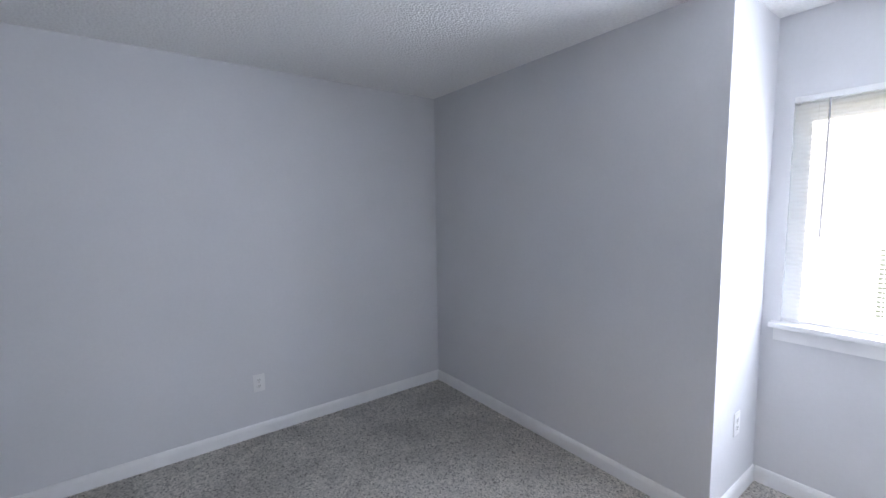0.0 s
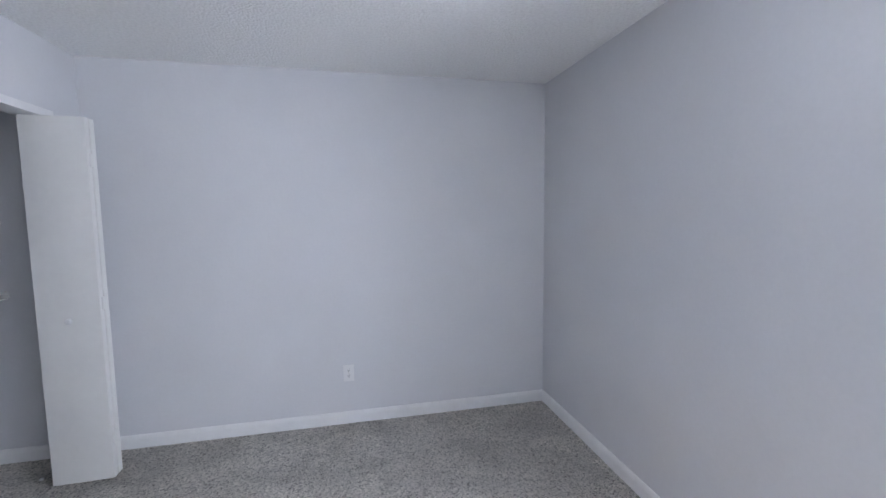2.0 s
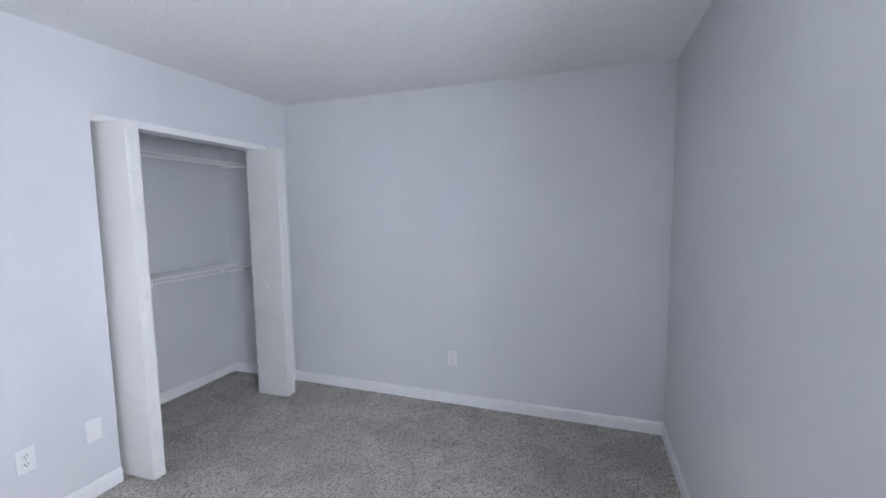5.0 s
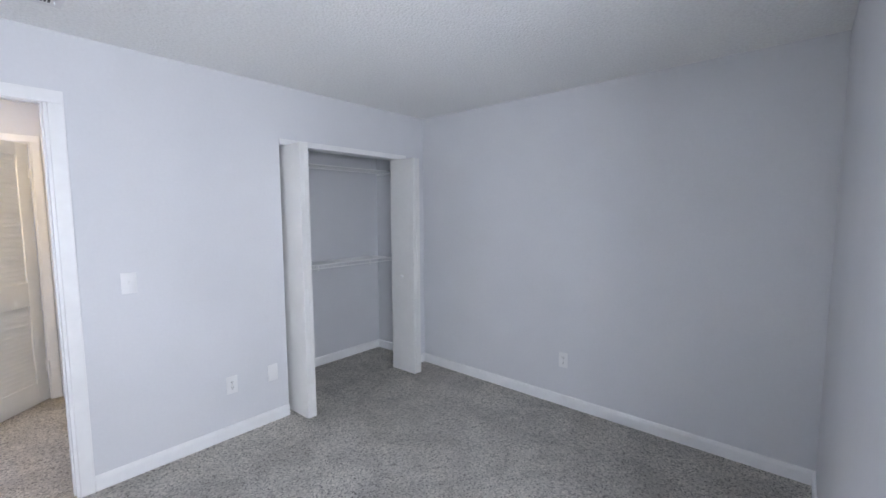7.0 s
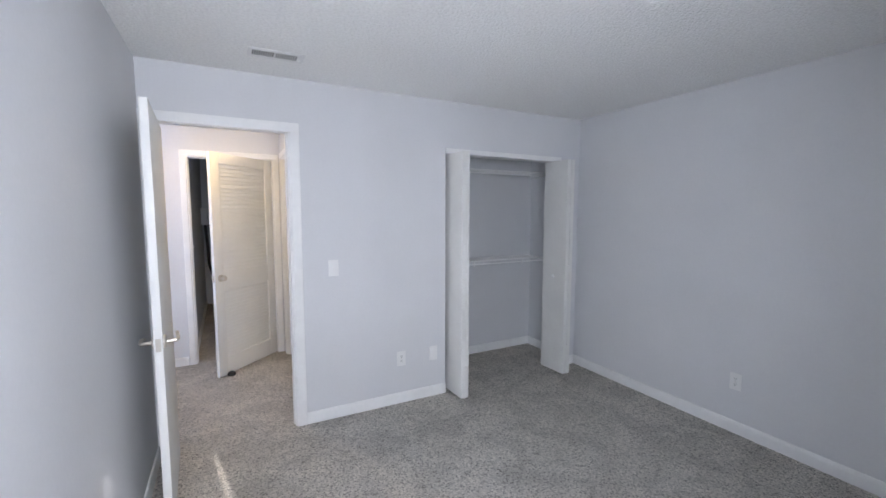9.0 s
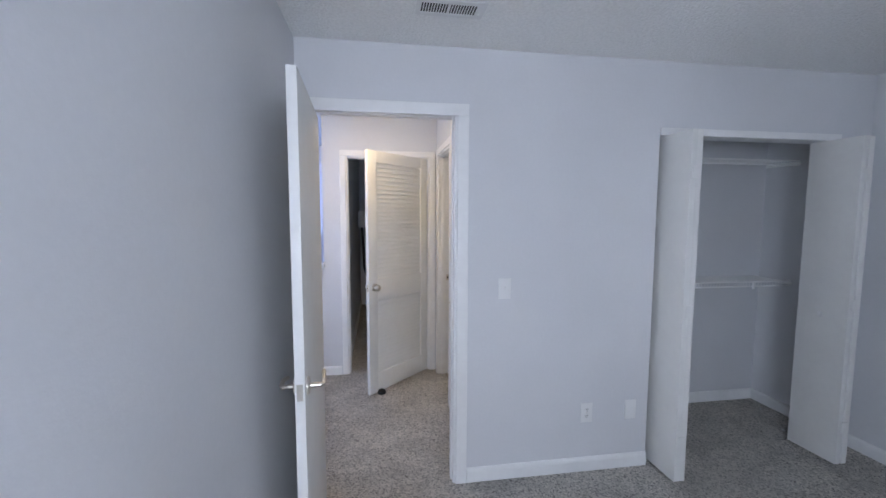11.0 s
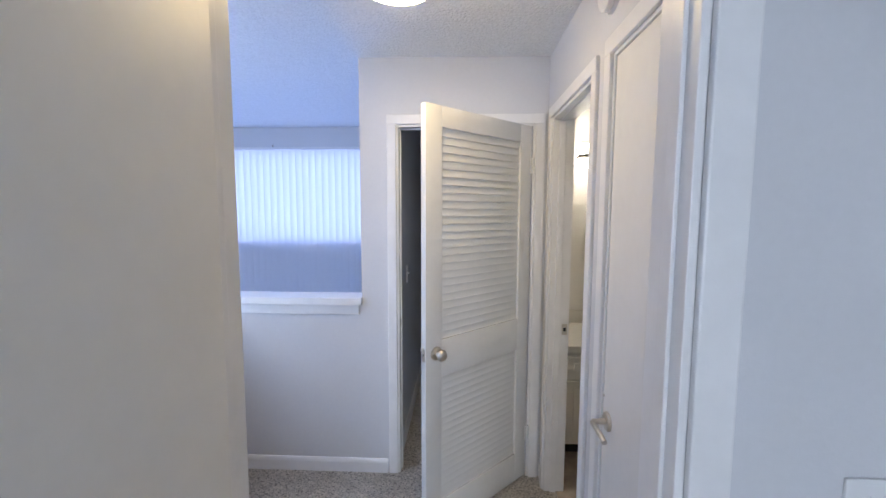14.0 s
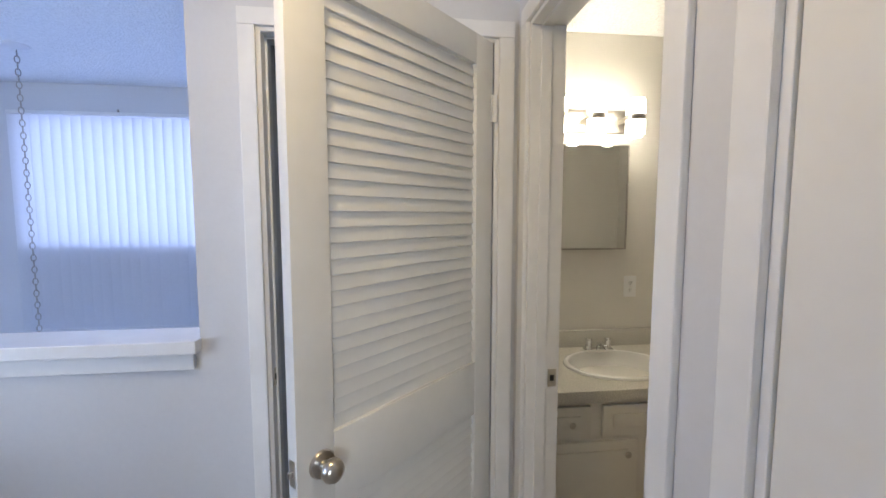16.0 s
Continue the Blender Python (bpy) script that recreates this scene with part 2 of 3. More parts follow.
structure("wall_west", boxes((-0.12, 0, YS, D0, 0, H + 0.1), (-0.12, 0, D0, D1, DH, H + 0.1), (-0.12, 0, D1, C0, 0, H + 0.1), (-0.12, 0, C0, C1, CH, H), (-0.12, 0, C1, YN, 0, H), (-0.12, 0, HALL_S - 0.12, YS - 0.12, 0, HH + 0.1)), PAINT, "light grey painted wall with doorway and closet opening", "wall")
structure("closet_wall", boxes((-0.84, -0.72, 2.3, YN, 0, H), (-0.72, -0.12, 2.3, 2.42, 0, H)), PAINT, "light grey painted closet interior", "wall")


def baseboard(name, runs, label="white painted baseboard"):
    """Runs: x0, y0, x1, y1 along the wall's face and the side it stands on (nx, ny)."""
    bm = bmesh.new()
    for x0, y0, x1, y1, nx, ny in runs:
        prof = ((0, 0), (0.013, 0), (0.013, 0.062), (0.010, 0.076), (0.005, 0.085), (0, 0.086))
        a = [bm.verts.new((x0 + nx * d, y0 + ny * d, z)) for d, z in prof]
        b = [bm.verts.new((x1 + nx * d, y1 + ny * d, z)) for d, z in prof]
        for i in range(len(prof)):
            j = (i + 1) % len(prof)
            bm.faces.new((a[i], a[j], b[j], b[i]))
        bm.faces.new(a)
        bm.faces.new(b)
    return structure(name, bm, TRIM, label, "baseboard")


baseboard("baseboard", [(0.0, YN, XE, YN, 0, -1), (XE, YN - 0.013, XE, YR, -1, 0), (XE - 0.013, YR, XW2, YR, 0, -1), (XW2, YR - 0.013, XW2, YS, -1, 0), (XW2, YS, 0.0, YS, 0, 1),
                        (0, D1 + 0.066, 0, C0, 1, 0), (0, C1, 0, YN, 1, 0), (-0.72, 2.42, -0.72, YN, 1, 0), (-0.72, YN, -0.0, YN, 0, -1)])


def casing(name, axis, at, side, a0, a1, top, width=0.064, label="white painted door casing"):
    """Moulded casing round an opening. axis: the wall's running axis; at: the face; side: +1 or -1."""
    bm = bmesh.new()

    def board(u0, u1, z0, z1, d):
        lo, hi = sorted((at, at + side * d))
        add_box(bm, *((u0, u1, lo, hi) if axis == "x" else (lo, hi, u0, u1)), z0, z1, bevel=0.004)
    for u0, u1 in ((a0 - width, a0), (a1, a1 + width)):
        board(u0, u1, 0, top + 0.0005, 0.015)
    board(a0 - width, a1 + width, top, top + width, 0.0155)
    return structure(name, bm, TRIM, label, "door casing")


def jamb(name, axis, lo, hi, a0, a1, top, stop_at, label="white painted door jamb"):
    t = 0.014
    bm = bmesh.new()

    def board(u0, u1, l, h, z0, z1):
        add_box(bm, *((u0, u1, l, h) if axis == "x" else (l, h, u0, u1)), z0, z1, bevel=0.002)
    board(a0 - 0.001, a0 + t, lo, hi, 0, top)
    board(a1 - t, a1 + 0.001, lo, hi, 0, top)
    board(a0 + t, a1 - t, lo, hi, top - t, top + 0.001)
    board(a0 + t, a0 + t + 0.008, stop_at, stop_at + 0.035, 0, top - t)
    board(a1 - t - 0.008, a1 - t, stop_at, stop_at + 0.035, 0, top - t)
    board(a0 + t, a1 - t, stop_at, stop_at + 0.035, top - t - 0.007, top - t)
    return structure(name, bm, TRIM, label, "door jamb")


casing("door_trim_1", "y", 0.002, 1, D0, D1, DH - 0.021, 0.064)
casing("door_trim_2", "y", -0.12, -1, D0, D1, DH)
jamb("door_jamb_1", "y", -0.122, 0.002, D0, D1, DH, -0.066)
structure("closet_trim", boxes((-0.122, 0.012, C0 - 0.001, C1 + 0.001, CH - 0.022, CH + 0.02), bevel=0.003), TRIM, "white painted closet header trim with track", "trim")

# ---------------------------------------------------------------- bedroom window
win = thing("window_1", "white-framed window filled with bright daylight", "window", kind="structure")
fx = XW2 + 0.10
for spec in ((fx, fx + 0.05, W0, W0 + 0.05, WZ0, WZ1), (fx, fx + 0.05, W1 - 0.05, W1, WZ0, WZ1), (fx, fx + 0.05, W0 + 0.05, W1 - 0.05, WZ0, WZ0 + 0.05), (fx, fx + 0.05, W0 + 0.05, W1 - 0.05, WZ1 - 0.05, WZ1)):
    part("window_frame", boxes(spec, bevel=0.004), PLASTIC, win)
part("window_sill", boxes((XW2 - 0.055, XW2 + 0.10, W0 - 0.04, W1 + 0.04, WZ0 - 0.03, WZ0 - 0.002), bevel=0.008), TRIM, win, "white painted window sill")
part("apron", boxes((XW2 - 0.014, XW2 - 0.001, W0 - 0.02, W1 + 0.025, WZ0 - 0.10, WZ0 - 0.03), bevel=0.003), TRIM, win)

blind = thing("mini_blind", "closed white horizontal mini blind in the window", "window blind")
part("head_rail", boxes((XW2 - 0.010, XW2 + 0.022, W0 + 0.003, W1 - 0.003, WZ1 - 0.030, WZ1 - 0.002), bevel=0.003), PLASTIC, blind)
part("bottom_rail", boxes((XW2 + 0.001, XW2 + 0.019, W0 + 0.01, W1 - 0.01, WZ0 + 0.006, WZ0 + 0.02), bevel=0.004), PLASTIC, blind)


def slat_mesh():
    """A curved slat with a cord hole near each end, hung almost upright."""
    bm = bmesh.new()
    ys = [W0 + 0.004, 1.057, 1.083, 1.547, 1.573, W1 - 0.003]
    prof = [(-0.004, -0.0125), (0.0, -0.006), (0.0015, 0.0), (0.001, 0.006), (-0.002, 0.0125)]
    grid = [[bm.verts.new((d, y, z)) for d, z in prof] for y in ys]
    for i in range(len(ys) - 1):
        for j in range(len(prof) - 1):
            if i in (1, 3) and j in (1, 2):
                continue
            bm.faces.new((grid[i][j], grid[i + 1][j], grid[i + 1][j + 1], grid[i][j + 1]))
    return mesh_of("slat", bm, BLIND, True)


slat = slat_mesh()
n_slats = 50
for i in range(n_slats):
    piece("slat", slat, blind, pose(XW2 + 0.010, 0, WZ0 + 0.032 + i * 0.0213, 0, random.uniform(-3, 3), 0))
for y in (1.07, 1.56, 0.85, 1.82):
    part("ladder_cord", tube([(XW2 + 0.002, y - 0.004, WZ0 + 0.015), (XW2 + 0.002, y - 0.004, WZ1 - 0.02)], 0.0008, 5), PLASTIC, blind)
part("tilt_wand", tube([(XW2 - 0.014, 1.775, WZ1 - 0.03), (XW2 - 0.014, 1.776, 1.7), (XW2 - 0.014, 1.779, 1.36)], 0.004, 6), material("clear_wand", (0.35, 0.36, 0.38), 0.2), blind, "thin grey tilt wand")


# ---------------------------------------------------------------- plates on walls
def wall_plate(kind, label, m):
    """Plate in the x-z plane, facing -y at rest."""
    ob = thing("electrical_outlet" if kind == "outlet" else ("light_switch" if kind == "switch" else "blank_plate"), label, {"outlet": "outlet", "switch": "light switch"}.get(kind, "wall plate"), m)
    part("cover_plate", boxes((-0.037, 0.037, -0.006, 0, -0.06, 0.06), bevel=0.003), PLASTIC, ob)
    if kind == "outlet":
        for z in (-0.02, 0.02):
            f = part("socket_face", lathe([(0, 0.008), (0.015, 0.008), (0.0165, 0.006), (0.0165, 0)], 20, pose(0, 0, z, 90)), PLASTIC, ob)
            for x in (-0.006, 0.006):
                part("slot", boxes((x - 0.0014, x + 0.0014, -0.0088, -0.0078, z - 0.002, z + 0.007)), RECESS_SHADE, f, "dark slot", False)
            part("ground_hole", lathe([(0, 0.0008), (0.0025, 0.0008), (0.0025, 0)], 10, pose(0, -0.0080, z - 0.008, 90)), RECESS_SHADE, f, "dark slot", False)
        part("screw", lathe([(0, 0.002), (0.003, 0.0015), (0.0032, 0)], 10, pose(0, -0.006, 0, 90)), NICKEL, ob)
    elif kind == "switch":
        part("collar", boxes((-0.006, 0.006, -0.008, -0.005, -0.014, 0.014), bevel=0.001), PLASTIC, ob)
        part("toggle", boxes((-0.004, 0.004, -0.020, -0.007, 0.0, 0.009), bevel=0.002), PLASTIC, ob)
        for z in (-0.03, 0.03):
            part("screw", lathe([(0, 0.002), (0.003, 0.0015), (0.0032, 0)], 10, pose(0, -0.006, z, 90)), PLASTIC, ob)
    else:
        for z in (-0.03, 0.03):
            part("screw", lathe([(0, 0.002), (0.003, 0.0015), (0.0032, 0)], 10, pose(0, -0.006, z, 90)), PLASTIC, ob)
    return ob


wall_plate("outlet", "white duplex electrical outlet low on the grey wall", pose(1.517, YN, 0.368))
wall_plate("outlet", "white duplex outlet beside a blank plate on the wall", pose(0, 2.275, 0.367, 0, 0, 90))
wall_plate("blank", "blank white wall plate beside the closet", pose(0, 2.563, 0.367, 0, 0, 90))
wall_plate("switch", "white toggle light switch beside the doorway", pose(0, 1.748, 1.14, 0, 0, 90))
wall_plate("outlet", "white outlet on the bright alcove side wall", pose(3.30, YR, 0.42))


# ---------------------------------------------------------------- doors
def lever(parent, at_m, flip=1, round_knob=False):
    if round_knob:
        h = part("door_knob", lathe([(0, 0.060), (0.012, 0.060), (0.022, 0.055), (0.0275, 0.044), (0.026, 0.034), (0.016, 0.026), (0.011, 0.018), (0.013, 0.010), (0.030, 0.008), (0.033, 0.004), (0.033, 0)], 28, at_m), NICKEL, parent, "brushed nickel round knob")
        return h
    h = part("door_handle", lathe([(0, 0.030), (0.010, 0.030), (0.010, 0.012), (0.028, 0.010), (0.032, 0.005), (0.032, 0)], 24, at_m), NICKEL, parent, "brushed nickel lever handle")
    bm = tube([(0, 0, 0.028), (0, 0, 0.048), (0.012 * flip, 0, 0.056), (0.05 * flip, 0.004, 0.056), (0.09 * flip, -0.003, 0.052), (0.112 * flip, -0.010, 0.050)], 0.0085, 10)
    bm.transform(at_m)
    part("lever", bm, NICKEL, h)
    return h


# bedroom door, open against the south wall: local x along its width, y its thickness, from the hinge
door1 = thing("door_1", "white flush bedroom door standing wide open", "door", pose(0.012, 0.709, 0.012, 0, 0, 2.9), kind="structure")
part("door_leaf", boxes((0, 0.782, 0, 0.035, 0, 2.035), bevel=0.0025), DOORW, door1)
lever(door1, pose(0.722, 0.035, 0.93, -90, 0, 0), -1)
lever(door1, pose(0.722, 0, 0.93, 90, 0, 0), -1)
part("latch_plate", boxes((0.7815, 0.7835, 0.007, 0.028, 0.90, 0.96)), NICKEL, door1, "", False)
for z in (0.22, 1.02, 1.82):
    part("hinge", tube([(-0.004, 0.0, z - 0.045), (-0.004, 0.0, z + 0.045)], 0.006, 8), NICKEL, door1)


def bifold(label, y_a, y_b, knob_side, splay):
    ob = thing("bifold_door", label, "closet door", group="bifold closet doors")
    for y, first in ((y_a, True), (y_b, False)):
        leaf = part("door_panel", boxes((-0.085, 0.208, -0.019, 0.019, 0.016, 2.026), bevel=0.002), DOORW, ob)
        leaf.matrix_basis = pose(0, y, 0, 0, 0, splay if first else -splay)
        if first:
            k = part("door_knob", lathe([(0, 0.024), (0.010, 0.024), (0.016, 0.019), (0.016, 0.014), (0.008, 0.008), (0.008, 0)], 20, pose(0.065, knob_side * 0.019, 0.937, -90 * knob_side)), PLASTIC, leaf, "small round white knob")
    ym = (y_a + y_b) / 2
    for z in (0.25, 1.02, 1.80):
        part("hinge", boxes((0.203, 0.213, ym - 0.022, ym + 0.022, z - 0.035, z + 0.035), bevel=0.001), DOORW, ob)
    part("top_pivot", tube([(-0.055, y_b, 2.02), (-0.055, y_b, 2.035)], 0.006, 8), NICKEL, ob)
    return ob


bifold("white flush bifold closet door folded open near the corner", 3.842, 3.902, -1, 2.0)
bifold("white flush bifold closet door folded open beside wall plates", 2.776, 2.730, 1, -2.0)


# ---------------------------------------------------------------- closet shelves
def wire_shelf(label, z):
    ob = thing("wire_shelf", label, "closet shelf", group="closet wire shelves")
    y0, y1, xb, xf = 2.43, YN - 0.004, -0.715, -0.45
    for x, zz, r in ((xf, z, 0.0055), (xf, z - 0.034, 0.0055), (xb, z, 0.003), (-0.58, z - 0.004, 0.003)):
        part("long_rod", tube([(x, y0, zz), (x, y1, zz)], r, 6), WIRE, ob)
    me = mesh_of("cross_wire", tube([(xb, 0, z + 0.003), (xf + 0.003, 0, z + 0.003), (xf + 0.003, 0, z - 0.034)], 0.0032, 5), WIRE)
    for i in range(66):
        piece("cross_wire", me, ob, pose(0, y0 + 0.012 + i * 0.0254, 0))
    for y in (2.75, 3.25, 3.85) if z < 1.5 else (2.95,):
        part("brace", tube([(xf, y, z - 0.03), (xb - 0.003, y, z - 0.30)], 0.0045, 8) if z > 1.5 else boxes((xf - 0.004, xf + 0.006, y - 0.006, y + 0.006, z - 0.055, z + 0.002)), WIRE, ob)
    part("end_bracket", boxes((xb, xf + 0.012, y1 - 0.008, y1 + 0.003, z - 0.03, z - 0.006), bevel=0.002), WIRE, ob)
    part("support_clip", boxes((xf - 0.006, xf + 0.008, 2.985, 3.03, z - 0.036, z + 0.006), bevel=0.002), WIRE, ob)
    return ob


wire_shelf("white coated wire closet shelf mounted high", 1.968)
wire_shelf("white coated wire closet shelf at waist height", 1.055)
for x, y, s in ((-0.206, 3.93, 0.012), (-0.52, 4.07, 0.007), (-0.16, 3.95, 0.006)):
    bm = bmesh.new()
    bmesh.ops.create_icosphere(bm, subdivisions=2, radius=s)
    for v in bm.verts:
        v.co *= 1 + 0.5 * noise.noise(v.co * 120 + Vector((x * 9, y, 0)))
        v.co.z *= 0.7
    tagged(new("plaster_crumb", mesh_of("plaster_crumb", bm, CRUMB)), "small white plaster crumb on the closet carpet", "debris", "plaster crumbs").matrix_basis = pose(x, y, s * 0.55)

# ---------------------------------------------------------------- ceiling vent
vent = thing("ceiling_vent", "white metal ceiling air vent with two louvre banks", "air vent")
vx0, vx1, vy0, vy1 = 0.335, 0.475, 1.21, 1.51
for spec in ((vx0, vx1, vy0, vy0 + 0.022), (vx0, vx1, vy1 - 0.04, vy1), (vx0, vx0 + 0.03, vy0 + 0.022, vy1 - 0.04), (vx1 - 0.03, vx1, vy0 + 0.022, vy1 - 0.04), (vx0 + 0.03, vx1 - 0.03, 1.345, 1.357)):
    part("frame", boxes((*spec, H - 0.004, H + 0.002), bevel=0.0012), PLASTIC, vent)
# thin dark sheet on the solid ceiling, in place of the duct's shade
part("backing", boxes((vx0 + 0.03, vx1 - 0.03, vy0 + 0.022, vy1 - 0.04, H - 0.0015, H + 0.001)), RECESS_SHADE, vent, "dark sheet for the shade inside the duct", False)
vs = mesh_of("slat", boxes((vx0 + 0.03, vx1 - 0.03, -0.0021, 0.0021, -0.0005, 0.0015)), PLASTIC)
for i in range(9):
    piece("slat", vs, vent, pose(0, 1.241 + i * 0.0118, H - 0.003))
    piece("slat", vs, vent, pose(0, 1.365 + i * 0.0118, H - 0.003))
part("damper_lever", boxes((0.39, 0.40, 1.478, 1.484, H - 0.018, H - 0.006), bevel=0.001), PLASTIC, vent)

# ---------------------------------------------------------------- hall shell
U0, U1, UH = 0.742, 1.533, 2.097
B0, B1, BH = -1.64, -0.96, 2.105
L0, L1, LH = -0.765, -0.18, 2.115
structure("hall_wall_west", boxes((HALL_W - 0.11, HALL_W, 0.53, U0, 0, 2.515), (HALL_W - 0.11, HALL_W, U0, U1, UH, 2.515), (HALL_W - 0.11, HALL_W, U1, HALL_N, 0, 2.515)), PAINT, "pale grey hall wall around the louvred door", "wall")
structure("hall_wall_north", boxes((HALL_W - 0.11, B0, HALL_N, HALL_N + 0.11, 0, 2.515), (B0, B1, HALL_N, HALL_N + 0.11, BH, 2.515), (B1, L0, HALL_N, HALL_N + 0.11, 0, 2.515), (L0, L1, HALL_N, HALL_N + 0.11, LH, 2.515), (L1, -0.12, HALL_N, HALL_N + 0.11, 0, 2.515)), PAINT, "pale grey hall wall with two doorways", "wall")
structure("hall_ceiling", boxes((HALL_W, -0.12, 0.535, HALL_N, HH, HH + 0.05)), POPCORN, "white textured hall ceiling", "ceiling")
casing("door_trim_3", "y", HALL_W, 1, U0, U1, UH, 0.054)
jamb("door_jamb_2", "y", HALL_W - 0.112, HALL_W + 0.002, U0, U1, UH, HALL_W - 0.075)
casing("door_trim_4", "x", HALL_N, -1, B0, B1, BH, 0.054)
jamb("door_jamb_3", "x", HALL_N - 0.002, HALL_N + 0.112, B0, B1, BH, HALL_N + 0.03)
casing("door_trim_5", "x", HALL_N, -1, L0, L1, LH, 0.055)
jamb("door_jamb_4", "x", HALL_N - 0.002, HALL_N + 0.112, L0, L1, LH, HALL_N + 0.06)
baseboard("hall_baseboard", [(HALL_W, HALL_S, HALL_W, U0 - 0.064, 1, 0), (HALL_W, U1 + 0.064, HALL_W, HALL_N, 1, 0), (-0.12, HALL_S, HALL_W, HALL_S, 0, 1), (-0.12, D1 + 0.064, -0.12, HALL_N, -1, 0), (-0.12, HALL_S, -0.12, D0 - 0.064, -1, 0)])

# stair half wall: level part, then falling away with the stairs
structure("half_wall", boxes((HALL_W - 0.11, HALL_W, HALL_S - 0.11, 0.53, -0.12, 1.052)), PAINT, "pale grey half wall overlooking the stairwell", "half wall")
bm = bmesh.new()
zs = [(HALL_W, 1.052), (-0.12, 0.406)]
a = [bm.verts.new((x, y, z)) for x, top in zs for y in (HALL_S - 0.11, HALL_S) for z in (-0.12, top)]
for q in ((0, 1, 3, 2), (4, 6, 7, 5), (0, 4, 5, 1), (2, 3, 7, 6), (0, 2, 6, 4), (1, 5, 7, 3)):
    bm.faces.new([a[i] for i in q])
structure("stair_half_wall", bm, PAINT, "pale grey half wall sloping down beside the stairs", "half wall")
cap = boxes((HALL_W - 0.135, HALL_W + 0.045, HALL_S - 0.13, 0.535, 1.052, 1.095), (HALL_W, HALL_W + 0.018, HALL_S + 0.0195, 0.515, 0.992, 1.052), bevel=0.004)
structure("half_wall_cap", cap, TRIM, "white painted wooden cap on the half wall", "wall cap")
bm = boxes((0, 1.72, HALL_S - 0.135, HALL_S + 0.03, 0, 0.04), (-0.01, 1.70, HALL_S, HALL_S + 0.017, -0.056, 0), bevel=0.004)
bm.transform(pose(HALL_W + 0.046, 0, 1.052, 0, 21.5, 0))
structure("stair_cap", bm, TRIM, "white painted wooden cap sloping along the stairs", "wall cap")


def louvred_door():
    ob = thing("door_2", "white louvred utility closet door standing half open", "door", pose(-1.755, 1.513, 0.012, 0, 0, -45.6), kind="structure")
    w, t, top = 0.776, 0.034, 2.070
    s = 0.098
    for x0, x1, z0, z1, n in ((0, s, 0, top, "stile"), (w - s, w, 0, top, "stile"), (s, w - s, 0, 0.17, "rail"), (s, w - s, 0.80, 0.985, "rail"), (s, w - s, 1.975, top, "rail")):
        part(n, boxes((x0, x1, -t, 0, z0, z1), bevel=0.002), DOORW, ob)
    me = mesh_of("louvre", boxes((s - 0.002, w - s + 0.002, -0.0035, 0.0035, -0.0215, 0.0215), bevel=0.0025), DOORW, True)
    for z0, z1, n in ((0.17, 0.80, 18), (0.985, 1.975, 27)):
        for i in range(n):
            piece("louvre", me, ob, pose(0, -t / 2, z0 + (i + 0.5) * (z1 - z0) / n, (4 if i == n - 5 and z0 > 0.9 else 12.5) + random.uniform(-0.8, 0.8), 0, 0))
    lever(ob, pose(w - 0.062, 0, 0.925, -90, 0, 0), 1, True)
    lever(ob, pose(w - 0.062, -t, 0.925, 90, 0, 0), 1, True)
    part("latch_plate", boxes((w - 0.001, w + 0.0015, -0.027, -0.007, 0.895, 0.955)), NICKEL, ob, "", False)
    part("latch_bolt", boxes((w, w + 0.011, -0.022, -0.012, 0.918, 0.932), bevel=0.003), NICKEL, ob)
    for z in (0.27, 1.85):
        h = part("hinge", tube([(-0.006, 0.006, z - 0.045), (-0.006, 0.006, z + 0.045)], 0.009, 10), TRIM, ob, "white painted butt hinge")
        part("hinge_plate", boxes((-0.004, 0.012, -0.001, 0.004, z - 0.045, z + 0.045)), TRIM, h, "", False)
    return ob


louvred_door()
stopper = lathe([(0, 0.035), (0.016, 0.034), (0.030, 0.026), (0.036, 0.010), (0.036, 0.0), (0, 0)], 24)
for v in stopper.verts:
    v.co.x *= 1.15
tagged(new("door_stop", mesh_of("door_stop", stopper, RUBBER, True)), "small black rubber door stop on the carpet", "door stop").matrix_basis = pose(-1.275, 1.055, 0.001)

# closed door beside the bathroom
d4 = thing("door_4", "white flush hall door, closed", "door", kind="structure")
part("door_leaf", boxes((L0 + 0.0155, L1 - 0.0155, HALL_N + 0.003, HALL_N + 0.038, 0.012, LH - 0.0165), bevel=0.0015), DOORW, d4)
lever(d4, pose(L0 + 0.068, HALL_N + 0.003, 0.915, 90, 0, 0), 1)
part("privacy_pin", tube([(L0 + 0.024, HALL_N - 0.001, 0.985), (L0 + 0.024, HALL_N + 0.004, 0.985)], 0.004, 8), NICKEL, d4)

# strike plates set in the jambs
for m in (pose(B0 + 0.0145, HALL_N + 0.088, 0.955), pose(-1.79, U0 + 0.0145, 0.94, 0, 0, 90), pose(-0.045, D1 - 0.0145, 0.94, 0, 0, 90)):
    sp = thing("strike_plate", "worn brass-toned strike plate in the door jamb", "strike plate", m)
    part("plate", boxes((-0.001, 0.0015, -0.014, 0.014, -0.030, 0.030)), NICKEL, sp, "", False)
    part("latch_hole", boxes((-0.002, 0.0022, -0.007, 0.007, -0.010, 0.010)), RECESS_SHADE, sp, "dark latch hole", False)

